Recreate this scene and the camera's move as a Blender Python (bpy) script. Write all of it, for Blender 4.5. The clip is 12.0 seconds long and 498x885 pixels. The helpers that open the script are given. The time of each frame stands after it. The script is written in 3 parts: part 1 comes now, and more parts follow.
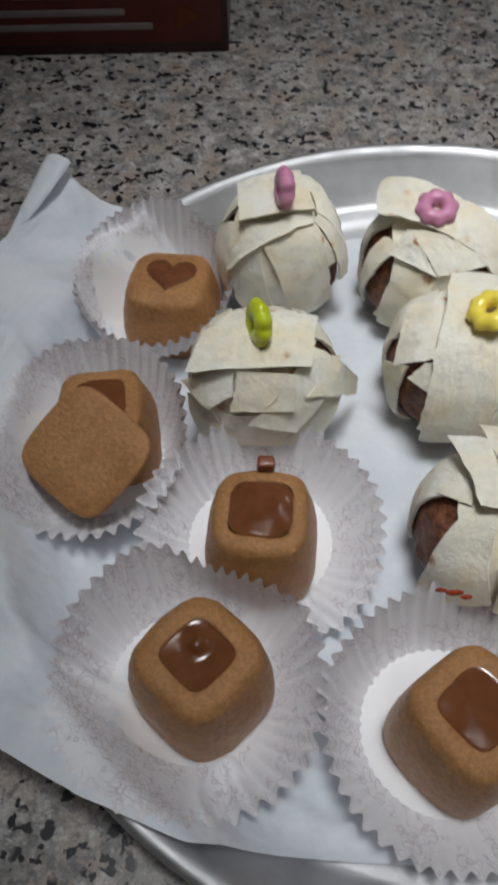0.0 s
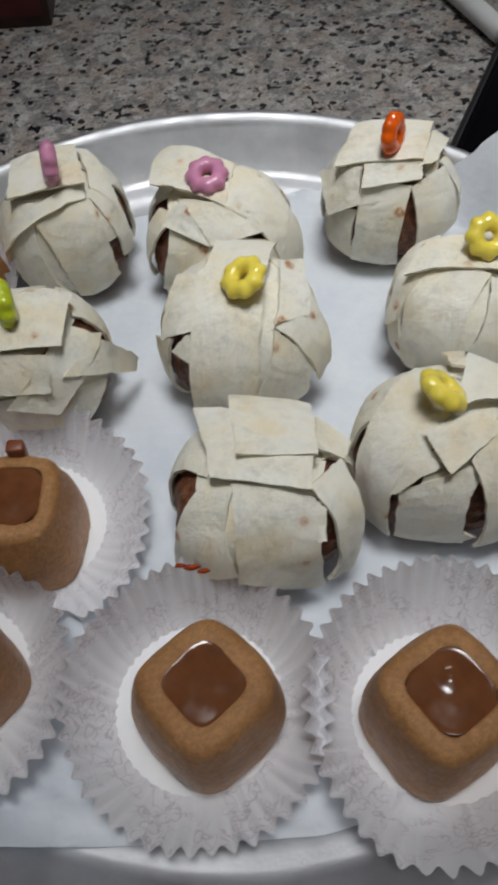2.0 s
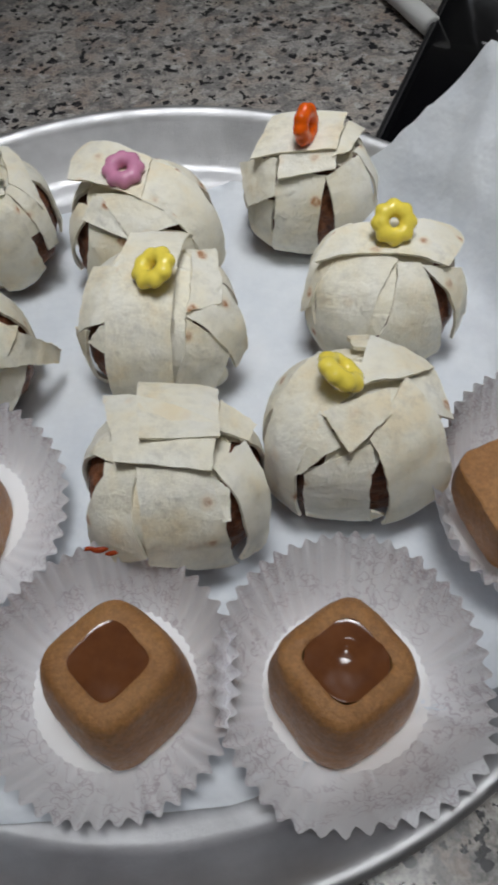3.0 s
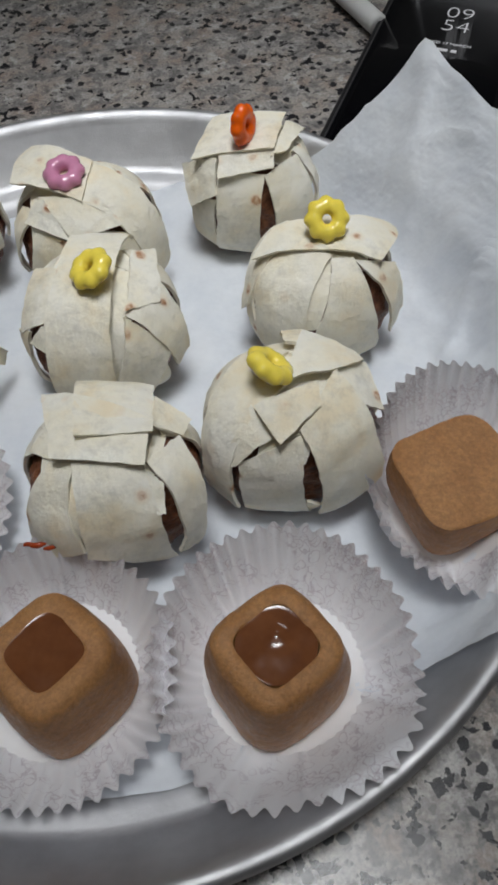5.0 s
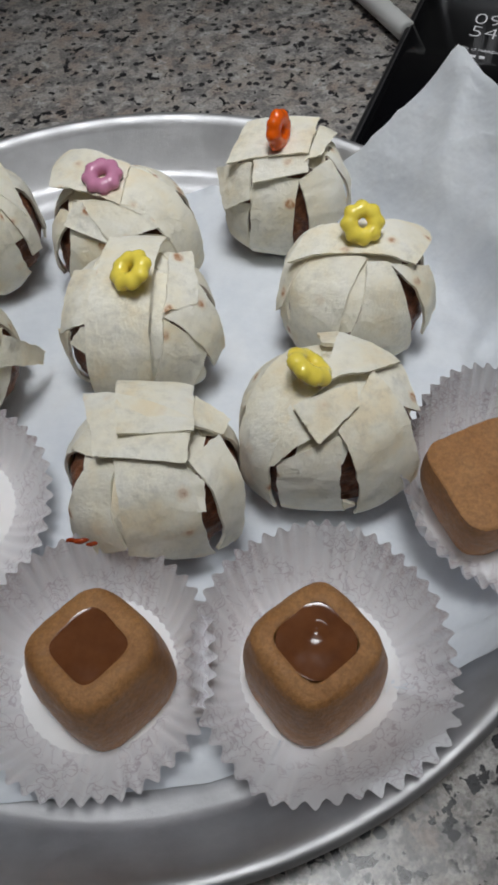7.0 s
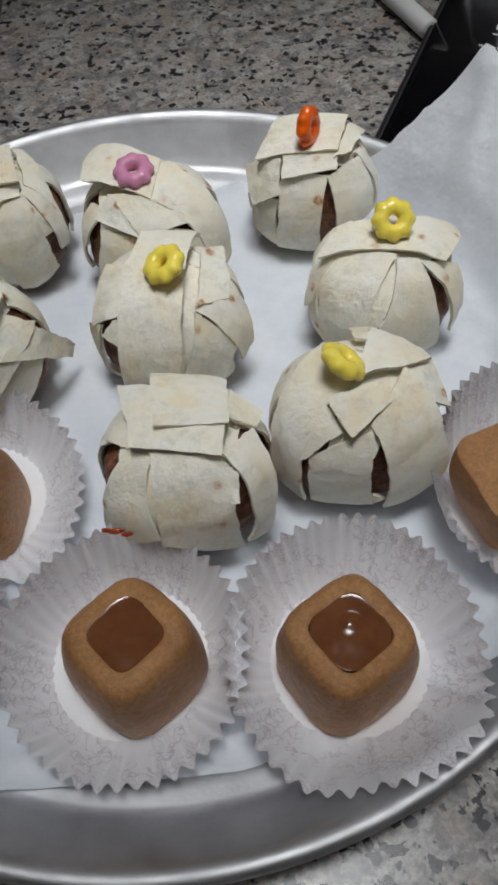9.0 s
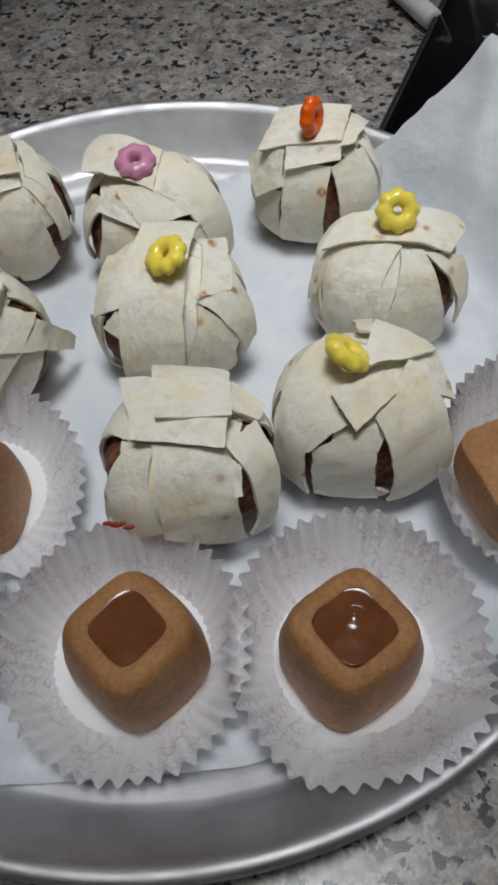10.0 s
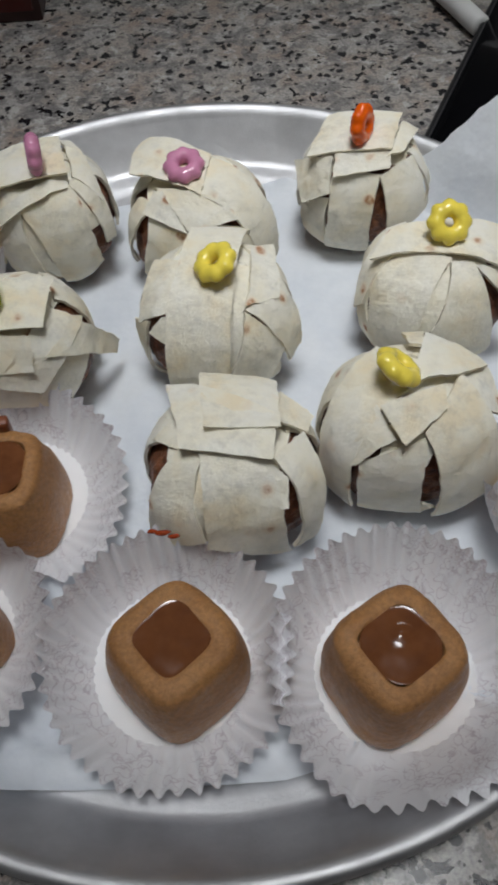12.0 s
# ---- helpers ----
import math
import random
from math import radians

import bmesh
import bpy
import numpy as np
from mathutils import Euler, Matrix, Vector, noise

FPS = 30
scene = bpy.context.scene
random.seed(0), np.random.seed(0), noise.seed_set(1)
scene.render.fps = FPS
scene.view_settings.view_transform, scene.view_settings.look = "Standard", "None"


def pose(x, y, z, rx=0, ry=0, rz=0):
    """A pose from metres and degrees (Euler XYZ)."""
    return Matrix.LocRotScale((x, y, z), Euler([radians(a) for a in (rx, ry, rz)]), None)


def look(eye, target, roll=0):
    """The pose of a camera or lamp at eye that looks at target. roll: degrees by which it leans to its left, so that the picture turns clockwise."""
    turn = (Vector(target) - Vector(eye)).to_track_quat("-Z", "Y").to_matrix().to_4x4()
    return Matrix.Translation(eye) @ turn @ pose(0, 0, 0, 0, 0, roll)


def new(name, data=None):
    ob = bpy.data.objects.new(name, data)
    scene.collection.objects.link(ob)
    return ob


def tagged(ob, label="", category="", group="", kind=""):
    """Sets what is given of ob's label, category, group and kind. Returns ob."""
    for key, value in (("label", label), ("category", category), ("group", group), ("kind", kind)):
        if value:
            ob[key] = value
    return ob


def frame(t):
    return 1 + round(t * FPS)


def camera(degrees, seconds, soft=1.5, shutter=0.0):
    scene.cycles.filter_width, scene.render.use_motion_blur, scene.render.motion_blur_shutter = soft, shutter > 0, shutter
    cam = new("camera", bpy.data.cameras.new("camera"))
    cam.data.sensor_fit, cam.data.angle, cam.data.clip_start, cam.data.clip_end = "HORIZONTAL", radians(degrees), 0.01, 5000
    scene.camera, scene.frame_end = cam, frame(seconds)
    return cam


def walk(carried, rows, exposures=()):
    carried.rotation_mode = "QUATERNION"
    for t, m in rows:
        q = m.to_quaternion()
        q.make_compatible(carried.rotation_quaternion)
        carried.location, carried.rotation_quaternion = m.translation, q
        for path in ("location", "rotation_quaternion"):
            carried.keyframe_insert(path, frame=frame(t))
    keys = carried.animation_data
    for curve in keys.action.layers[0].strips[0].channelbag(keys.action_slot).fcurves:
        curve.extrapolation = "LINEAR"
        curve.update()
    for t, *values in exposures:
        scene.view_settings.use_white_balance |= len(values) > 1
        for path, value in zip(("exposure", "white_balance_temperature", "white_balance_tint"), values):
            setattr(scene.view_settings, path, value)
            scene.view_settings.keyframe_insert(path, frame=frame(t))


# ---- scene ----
cam = camera(34.7, 12.0, soft=3.2, shutter=0.5)
PATH = [
    (0, (-0.06123, -0.15532, 0.22860), (-0.06612, -0.03851, 0.06634), -2.19),
    (0.5, (-0.04956, -0.15339, 0.22038), (-0.05662, -0.04214, 0.05433), -4.67),
    (1, (-0.03738, -0.15467, 0.21933), (-0.04397, -0.04356, 0.05316), -4.77),
    (1.5, (-0.01513, -0.15641, 0.21633), (-0.01624, -0.04535, 0.05000), -3.34),
    (2, (0.00177, -0.15487, 0.22237), (0.00439, -0.04219, 0.05716), -2.79),
    (2.5, (0.01218, -0.15883, 0.22726), (0.01574, -0.04482, 0.06298), -3.00),
    (3, (0.02363, -0.16327, 0.22426), (0.02931, -0.05112, 0.05876), -3.01),
    (5, (0.03914, -0.16949, 0.22764), (0.04710, -0.05778, 0.06194), -3.46),
    (5.5, (0.03537, -0.17244, 0.22916), (0.04294, -0.06014, 0.06384), -3.44),
    (6, (0.03271, -0.17266, 0.22890), (0.03991, -0.06061, 0.06339), -3.58),
    (6.5, (0.03156, -0.17214, 0.23045), (0.03757, -0.05940, 0.06536), -3.98),
    (8.5, (0.02523, -0.17039, 0.23067), (0.03022, -0.05873, 0.06482), -3.85),
    (9, (0.02143, -0.17294, 0.23219), (0.02651, -0.06083, 0.06664), -3.60),
    (9.5, (0.01898, -0.17315, 0.23231), (0.02395, -0.06074, 0.06697), -3.49),
    (10, (0.02083, -0.17253, 0.22962), (0.02559, -0.06108, 0.06362), -3.64),
    (10.5, (0.02242, -0.17072, 0.22941), (0.02671, -0.05958, 0.06319), -3.70),
    (11, (0.02138, -0.16869, 0.23028), (0.02474, -0.05749, 0.06408), -3.64),
    (11.5, (0.01969, -0.16776, 0.23050), (0.02175, -0.05685, 0.06409), -4.18),
    (12, (0.01202, -0.16749, 0.23091), (0.01299, -0.05652, 0.06452), -3.58),
]
walk(cam, [(t, look(eye, target, roll)) for t, eye, target, roll in PATH], exposures=[(0.0, 0.0), (1.5, -0.15), (12.0, -0.18)])

# ---- light ----
world = bpy.data.worlds.new("world")
scene.world = world
world.use_nodes = True
world.node_tree.nodes["Background"].inputs[0].default_value = (0.75, 0.82, 1.0, 1)
world.node_tree.nodes["Background"].inputs[1].default_value = 0.05


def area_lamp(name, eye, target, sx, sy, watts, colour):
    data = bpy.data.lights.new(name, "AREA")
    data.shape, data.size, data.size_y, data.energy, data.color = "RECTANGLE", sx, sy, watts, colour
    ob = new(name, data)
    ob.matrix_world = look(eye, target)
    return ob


# Unseen light added at the back for highlights on caramel and tray rim.
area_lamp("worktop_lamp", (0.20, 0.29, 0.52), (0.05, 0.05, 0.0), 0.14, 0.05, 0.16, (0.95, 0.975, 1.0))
# Unseen spot, added so its soft cone brightens mid-tray and falls off around it.
spot = bpy.data.lights.new("added_tray_spot", "SPOT")
spot.energy, spot.spot_size, spot.spot_blend, spot.shadow_soft_size, spot.color = 64.0, radians(26), 1.0, 0.22, (0.96, 0.98, 1.0)
new("added_tray_spot", spot).matrix_world = look((0.06, -0.01, 1.15), (0.045, 0.055, 0.0))
# Unseen broad fill, added to lift the near faces of the wraps.
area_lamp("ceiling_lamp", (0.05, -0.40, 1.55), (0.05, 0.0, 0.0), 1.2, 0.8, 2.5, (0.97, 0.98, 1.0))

MM = 0.001


# ---- materials ----
class Mat:
    """A node material with small helpers; texture scales are per millimetre."""

    def __init__(self, name, rough=0.5, metal=0.0, vary=0.0):
        self.m = bpy.data.materials.new(name)
        self.m.use_nodes = True
        self.t = self.m.node_tree
        self.b = self.t.nodes["Principled BSDF"]
        self.b.inputs["Roughness"].default_value = rough
        self.b.inputs["Metallic"].default_value = metal
        co = self.node("ShaderNodeTexCoord").outputs["Object"]
        sc = self.node("ShaderNodeVectorMath")
        sc.operation = "SCALE"
        self.t.links.new(co, sc.inputs[0])
        sc.inputs["Scale"].default_value = 1000.0
        self.co = self.raw = sc.outputs[0]
        if vary:
            rnd = self.node("ShaderNodeObjectInfo").outputs["Random"]
            ad = self.node("ShaderNodeVectorMath")
            ad.operation = "ADD"
            mu = self.math("MULTIPLY", rnd, vary)
            self.t.links.new(self.co, ad.inputs[0])
            self.t.links.new(mu, ad.inputs[1])
            self.co = ad.outputs[0]

    def node(self, kind):
        return self.t.nodes.new(kind)

    def put(self, sock, v):
        if isinstance(v, bpy.types.NodeSocket):
            self.t.links.new(v, sock)
        else:
            sock.default_value = v

    def math(self, op, a, b=0.0):
        n = self.node("ShaderNodeMath")
        n.operation = op
        self.put(n.inputs[0], a)
        self.put(n.inputs[1], b)
        return n.outputs[0]

    def noise(self, scale, detail=3.0, rough=0.55, distort=0.0, co=None):
        n = self.node("ShaderNodeTexNoise")
        self.t.links.new(co or self.co, n.inputs["Vector"])
        n.inputs["Scale"].default_value, n.inputs["Detail"].default_value = scale, detail
        n.inputs["Roughness"].default_value, n.inputs["Distortion"].default_value = rough, distort
        return n.outputs["Fac"]

    def warp(self, scale, amount):
        n = self.node("ShaderNodeTexNoise")
        self.t.links.new(self.co, n.inputs["Vector"])
        n.inputs["Scale"].default_value = scale
        a = self.node("ShaderNodeVectorMath")
        a.operation = "MULTIPLY_ADD"
        self.t.links.new(n.outputs["Color"], a.inputs[0])
        a.inputs[1].default_value = (amount, amount, amount)
        self.t.links.new(self.co, a.inputs[2])
        return a.outputs[0]

    def voronoi(self, scale, feature="F1", out="Distance", co=None, rand=1.0):
        n = self.node("ShaderNodeTexVoronoi")
        n.feature = feature
        self.t.links.new(co or self.co, n.inputs["Vector"])
        n.inputs["Scale"].default_value = scale
        n.inputs["Randomness"].default_value = rand
        return n.outputs[out]

    def ramp(self, fac, *stops, hard=False):
        n = self.node("ShaderNodeValToRGB")
        self.put(n.inputs[0], fac)
        e = n.color_ramp.elements
        if hard:
            n.color_ramp.interpolation = "CONSTANT"
        for i, (p, c) in enumerate(stops):
            k = e[i] if i < 2 else e.new(p)
            k.position, k.color = p, (*c, 1) if not isinstance(c, (int, float)) else (c, c, c, 1)
        return n.outputs[0]

    def mix(self, fac, a, b, mode="MIX"):
        n = self.node("ShaderNodeMix")
        n.data_type, n.blend_type = "RGBA", mode
        self.put(n.inputs[0], fac)
        self.put(n.inputs[6], a if isinstance(a, bpy.types.NodeSocket) else (*a, 1))
        self.put(n.inputs[7], b if isinstance(b, bpy.types.NodeSocket) else (*b, 1))
        return n.outputs[2]

    def colour(self, c):
        self.put(self.b.inputs["Base Color"], c if isinstance(c, bpy.types.NodeSocket) else (*c, 1))
        return self

    def rough(self, v):
        self.put(self.b.inputs["Roughness"], v)
        return self

    def bump(self, height, strength=0.3, dist=0.0005):
        n = self.node("ShaderNodeBump")
        self.put(n.inputs["Height"], height)
        n.inputs["Strength"].default_value, n.inputs["Distance"].default_value = strength, dist
        self.t.links.new(n.outputs[0], self.b.inputs["Normal"])
        return self

    def thin(self, share, tint):
        """Lets part of the light through, as paper does."""
        tr = self.node("ShaderNodeBsdfTranslucent")
        self.put(tr.inputs["Color"], tint if isinstance(tint, bpy.types.NodeSocket) else (*tint, 1))
        mx = self.node("ShaderNodeMixShader")
        mx.inputs[0].default_value = share
        self.t.links.new(self.b.outputs[0], mx.inputs[1])
        self.t.links.new(tr.outputs[0], mx.inputs[2])
        self.t.links.new(mx.outputs[0], self.t.nodes["Material Output"].inputs["Surface"])
        return self


def granite():
    k = Mat("granite", rough=0.26)
    base = k.ramp(k.noise(0.05, 3.0), (0.35, (0.47, 0.45, 0.43)), (0.50, (0.44, 0.40, 0.36)), (0.64, (0.40, 0.325, 0.28)))
    base = k.mix(0.8, base, k.ramp(k.noise(0.7, 6.0, 0.7), (0.32, 0.55), (0.66, 1.12)), "MULTIPLY")
    pale = k.ramp(k.noise(0.12, 4.0, 0.6, co=k.warp(0.05, 14.0)), (0.56, 0.0), (0.62, 1.0))
    base = k.mix(k.math("MULTIPLY", pale, 0.7), base, (0.56, 0.54, 0.52))
    grey = k.ramp(k.noise(0.11, 6.0, 0.68, co=k.warp(0.12, 6.0)), (0.485, 0.0), (0.56, 1.0))
    tone = k.ramp(k.noise(0.32, 5.0, 0.7), (0.35, (0.12, 0.115, 0.115)), (0.65, (0.31, 0.295, 0.285)))
    base = k.mix(k.math("MULTIPLY", grey, 0.88), base, tone)
    mid = k.ramp(k.noise(0.22, 3.0, 0.55), (0.55, 0.0), (0.63, 1.0))
    base = k.mix(k.math("MULTIPLY", mid, 0.7), base, (0.15, 0.14, 0.14))
    black = k.ramp(k.noise(0.17, 3.0, 0.55, co=k.warp(0.10, 7.0)), (0.605, 0.0), (0.63, 1.0))
    base = k.mix(black, base, (0.014, 0.014, 0.017))
    dots = k.ramp(k.voronoi(0.15, co=k.warp(0.35, 3.0)), (0.24, 1.0), (0.29, 0.0))
    some = k.ramp(k.noise(0.06, 2.0), (0.40, 0.0), (0.46, 1.0))
    base = k.mix(k.math("MULTIPLY", k.math("MULTIPLY", dots, some), 0.95), base, (0.018, 0.018, 0.022))
    base = k.mix(0.7, base, k.ramp(k.noise(0.9, 6.0, 0.75), (0.35, 0.55), (0.65, 1.25)), "MULTIPLY")
    return k.colour(base).bump(k.noise(0.5), 0.03).m


def aluminium():
    k = Mat("brushed_aluminium", metal=1.0)
    k.colour(k.ramp(k.noise(0.05, 4.0), (0.3, (0.52, 0.52, 0.53)), (0.7, (0.68, 0.68, 0.69))))
    k.rough(k.ramp(k.noise(0.12, 5.0), (0.3, 0.44), (0.7, 0.62)))
    return k.bump(k.noise(0.9, 6.0, 0.7), 0.30, 0.0004).m


def tortilla():
    k = Mat("tortilla", rough=0.66, vary=700.0)
    base = k.ramp(k.noise(0.06, 4.0), (0.30, (0.95, 0.84, 0.61)), (0.46, (0.97, 0.92, 0.76)), (0.64, (0.975, 0.95, 0.845)))
    grey = k.ramp(k.noise(0.26, 7.0, 0.72), (0.46, 1.0), (0.56, 0.80), (0.70, 0.50))
    where = k.ramp(k.noise(0.035, 2.0), (0.40, 0.08), (0.62, 0.46))
    base = k.mix(where, base, grey, "MULTIPLY")
    d = k.voronoi(0.072, co=k.warp(0.3, 2.2))
    halo = k.ramp(d, (0.11, 1.0), (0.22, 0.0))
    base = k.mix(k.math("MULTIPLY", halo, 0.30), base, (0.80, 0.52, 0.24))
    toast = k.ramp(d, (0.085, 1.0), (0.145, 0.0))
    deep = k.ramp(k.noise(0.5, 3.0), (0.38, 0.30), (0.60, 0.95))
    base = k.mix(k.math("MULTIPLY", toast, deep), base, (0.44, 0.17, 0.05))
    high = k.math("ADD", k.noise(0.13, 3.0, 0.5), k.math("MULTIPLY", k.noise(0.45, 6.0, 0.7), 0.5))
    return k.colour(base).bump(high, 0.75, 0.0018).thin(0.08, (0.95, 0.82, 0.58)).m


def meat():
    k = Mat("browned_meat", rough=0.42, vary=300.0)
    base = k.ramp(k.noise(0.35, 5.0, 0.65), (0.3, (0.06, 0.020, 0.010)), (0.5, (0.18, 0.062, 0.027)), (0.72, (0.34, 0.14, 0.065)))
    return k.colour(base).bump(k.noise(0.7, 5.0), 0.8, 0.0012).m


def fudge():
    k = Mat("peanut_fudge", rough=0.42, vary=300.0)
    base = k.ramp(k.noise(0.10, 4.0), (0.3, (0.36, 0.162, 0.052)), (0.7, (0.465, 0.228, 0.082)))
    base = k.mix(0.6, base, k.ramp(k.noise(0.7, 5.0, 0.75), (0.37, 0.58), (0.63, 1.22)), "MULTIPLY")
    k.rough(k.ramp(k.noise(0.4, 3.0), (0.35, 0.30), (0.65, 0.48)))
    return k.colour(base).bump(k.noise(0.5, 5.0, 0.70), 0.6, 0.0013).m


def filling():
    k = Mat("soft_caramel", rough=0.10, vary=300.0)
    k.colour(k.ramp(k.noise(0.15, 3.0), (0.3, (0.125, 0.042, 0.015)), (0.7, (0.18, 0.066, 0.025))))
    k.rough(k.ramp(k.noise(0.2, 2.0), (0.4, 0.08), (0.7, 0.22)))
    return k.bump(k.noise(0.25, 2.0), 0.03, 0.0005).m


def candy(name, c):
    k = Mat(name, rough=0.16)
    k.colour(k.ramp(k.noise(0.25, 3.0), (0.3, tuple(v * 0.86 for v in c)), (0.7, c)))
    return k.bump(k.noise(0.9, 3.0), 0.06, 0.0004).m


def cup_paper():
    k = Mat("printed_cup_paper", rough=0.6, vary=400.0)
    curls = k.math("ABSOLUTE", k.math("SUBTRACT", k.noise(0.17, 1.0, 0.4, 1.2), 0.5))
    petals = k.math("ABSOLUTE", k.math("SUBTRACT", k.voronoi(0.24, co=k.warp(0.12, 6.0)), 0.42))
    ink = k.math("MAXIMUM", k.ramp(curls, (0.006, 1.0), (0.022, 0.0)), k.ramp(petals, (0.012, 1.0), (0.05, 0.0)))
    patch = k.ramp(k.noise(0.06, 2.0), (0.43, 0.0), (0.52, 1.0))
    ink = k.math("MULTIPLY", k.math("MULTIPLY", ink, patch), 0.44)
    base = k.ramp(k.noise(0.05, 3.0), (0.3, (0.89, 0.89, 0.92)), (0.7, (0.94, 0.94, 0.965)))
    base = k.mix(ink, base, (0.34, 0.24, 0.31))
    sep = k.node("ShaderNodeSeparateXYZ")
    k.t.links.new(k.raw, sep.inputs[0])
    high = k.ramp(k.math("DIVIDE", sep.outputs[2], 30.0), (0.42, 0.0), (0.62, 1.0))
    curl = k.ramp(k.voronoi(0.55, "DISTANCE_TO_EDGE", co=k.warp(0.4, 3.0)), (0.03, 1.0), (0.12, 0.0))
    where = k.ramp(k.noise(0.03, 2.0), (0.44, 0.0), (0.56, 1.0))
    rim = k.math("MULTIPLY", k.math("MULTIPLY", high, curl), k.math("MULTIPLY", where, 0.28))
    base = k.mix(rim, base, (0.30, 0.10, 0.13))
    return k.colour(base).bump(k.noise(0.5, 3.0), 0.15, 0.0004).thin(0.22, (0.82, 0.82, 0.85)).m


def cup_floor():
    k = Mat("white_cup_base", rough=0.5)
    return k.colour(k.ramp(k.noise(0.1), (0.3, (0.84, 0.84, 0.85)), (0.7, (0.89, 0.89, 0.90)))).m


def wax_paper():
    k = Mat("waxed_paper", rough=0.36)
    base = k.ramp(k.noise(0.03, 6.0, 0.62), (0.3, (0.74, 0.79, 0.86)), (0.5, (0.85, 0.89, 0.94)), (0.7, (0.91, 0.94, 0.97)))
    base = k.mix(0.5, base, k.ramp(k.noise(0.2, 5.0, 0.7), (0.35, 0.90), (0.65, 1.0)), "MULTIPLY")
    k.rough(k.ramp(k.noise(0.05, 4.0), (0.35, 0.34), (0.65, 0.60)))
    return k.colour(base).bump(k.noise(0.04, 4.0, 0.52), 0.55, 0.006).thin(0.22, (0.80, 0.83, 0.88)).m


def plain(name, c, rough=0.5, metal=0.0, vary=0.08, scale=0.05):
    k = Mat(name, rough=rough, metal=metal)
    k.colour(k.ramp(k.noise(scale, 4.0), (0.3, tuple(v * (1 - vary) for v in c)), (0.7, tuple(min(1, v * (1 + vary)) for v in c))))
    return k.bump(k.noise(scale * 10, 3.0), 0.08, 0.0004).m


def glowing(name, c, power):
    k = Mat(name)
    k.colour((0.02, 0.02, 0.02))
    k.b.inputs["Emission Color"].default_value = (*c, 1)
    k.b.inputs["Emission Strength"].default_value = power
    return k.m


GRANITE, ALU, TORTILLA, MEAT, FUDGE, FILLING = granite(), aluminium(), tortilla(), meat(), fudge(), filling()
CUP, CUPBASE, WAX = cup_paper(), cup_floor(), wax_paper()
PINK = candy("pink_sugar", (0.68, 0.28, 0.44))
YELLOW = candy("yellow_sugar", (1.0, 0.80, 0.11))
GREEN = candy("lime_sugar", (0.60, 0.68, 0.03))
ORANGE = candy("orange_sugar", (0.90, 0.13, 0.006))
WALL = plain("wall_paint", (0.55, 0.55, 0.54), 0.6, vary=0.04)
CEIL = plain("ceiling_paint", (0.75, 0.75, 0.75), 0.7, vary=0.03)
FLOORM = plain("floor_tile", (0.35, 0.33, 0.31), 0.4)
CABINET = plain("cabinet_laminate", (0.5, 0.48, 0.45), 0.45)
REDCARD = plain("red_printed_card", (0.11, 0.008, 0.006), 0.32, vary=0.25, scale=0.03)
DARKCARD = plain("dark_brown_card", (0.045, 0.012, 0.010), 0.35)
INKGREY = plain("pale_ink", (0.22, 0.19, 0.18), 0.5)
INKORANGE = plain("orange_ink", (0.26, 0.06, 0.02), 0.4)
BLACKGLASS = plain("black_screen_glass", (0.004, 0.004, 0.005), 0.06, vary=0.0)
BLACKGLASS.node_tree.nodes["Principled BSDF"].inputs["Specular IOR Level"].default_value = 0.1
BLACKCASE = plain("black_phone_case", (0.010, 0.010, 0.011), 0.45)
STEEL = plain("dull_bezel", (0.10, 0.10, 0.105), 0.3, 0.6)
WHITEPL = plain("white_plastic", (0.74, 0.74, 0.72), 0.35, vary=0.05)
CLOCK = glowing("clock_glow", (0.85, 0.86, 0.9), 0.55)
SAUCE = plain("red_sauce", (0.35, 0.05, 0.012), 0.2)
HEART = plain("dull_caramel", (0.16, 0.055, 0.022), 0.3, vary=0.35, scale=0.25)
BISCUIT = plain("toffee_stub", (0.20, 0.055, 0.02), 0.35)


# ---- mesh helpers (millimetres in, metres out) ----
def part(name, bm, material, parent=None, label="", smooth=True, crisp=0.0):
    me = bpy.data.meshes.new(name)
    bmesh.ops.scale(bm, vec=(MM, MM, MM), verts=bm.verts)
    bmesh.ops.recalc_face_normals(bm, faces=bm.faces)
    for f in bm.faces:
        f.smooth = smooth
    if crisp:
        for e in bm.edges:
            if len(e.link_faces) == 2 and e.calc_face_angle(0.0) > radians(crisp):
                e.smooth = False
    bm.to_mesh(me)
    bm.free()
    me.materials.append(material)
    ob = new(name, me)
    ob.parent = parent
    if label:
        tagged(ob, label)
    return ob


def thing(name, x, y, z, rz, label, category, group=""):
    ob = new(name)
    ob.empty_display_size = 0.01
    ob.matrix_world = pose(x * MM, y * MM, z * MM, 0, 0, rz)
    return tagged(ob, label, category, group)


def sheet(bm, rows, closed=False):
    """Faces over a grid of points; closed joins each row's ends."""
    vs = [[bm.verts.new(p) for p in row] for row in rows]
    for a, b in zip(vs, vs[1:]):
        n = len(a)
        for i in range(n if closed else n - 1):
            bm.faces.new((a[i], a[(i + 1) % n], b[(i + 1) % n], b[i]))
    return vs


def box(bm, x0, x1, y0, y1, z0, z1, bevel=0.0):
    r = bmesh.ops.create_cube(bm, size=1)
    bmesh.ops.scale(bm, vec=(x1 - x0, y1 - y0, z1 - z0), verts=r["verts"])
    bmesh.ops.translate(bm, vec=((x0 + x1) / 2, (y0 + y1) / 2, (z0 + z1) / 2), verts=r["verts"])
    if bevel:
        es = list({e for v in r["verts"] for e in v.link_edges})
        bmesh.ops.bevel(bm, geom=es, offset=bevel, segments=3, affect="EDGES", profile=0.5)
    return bm


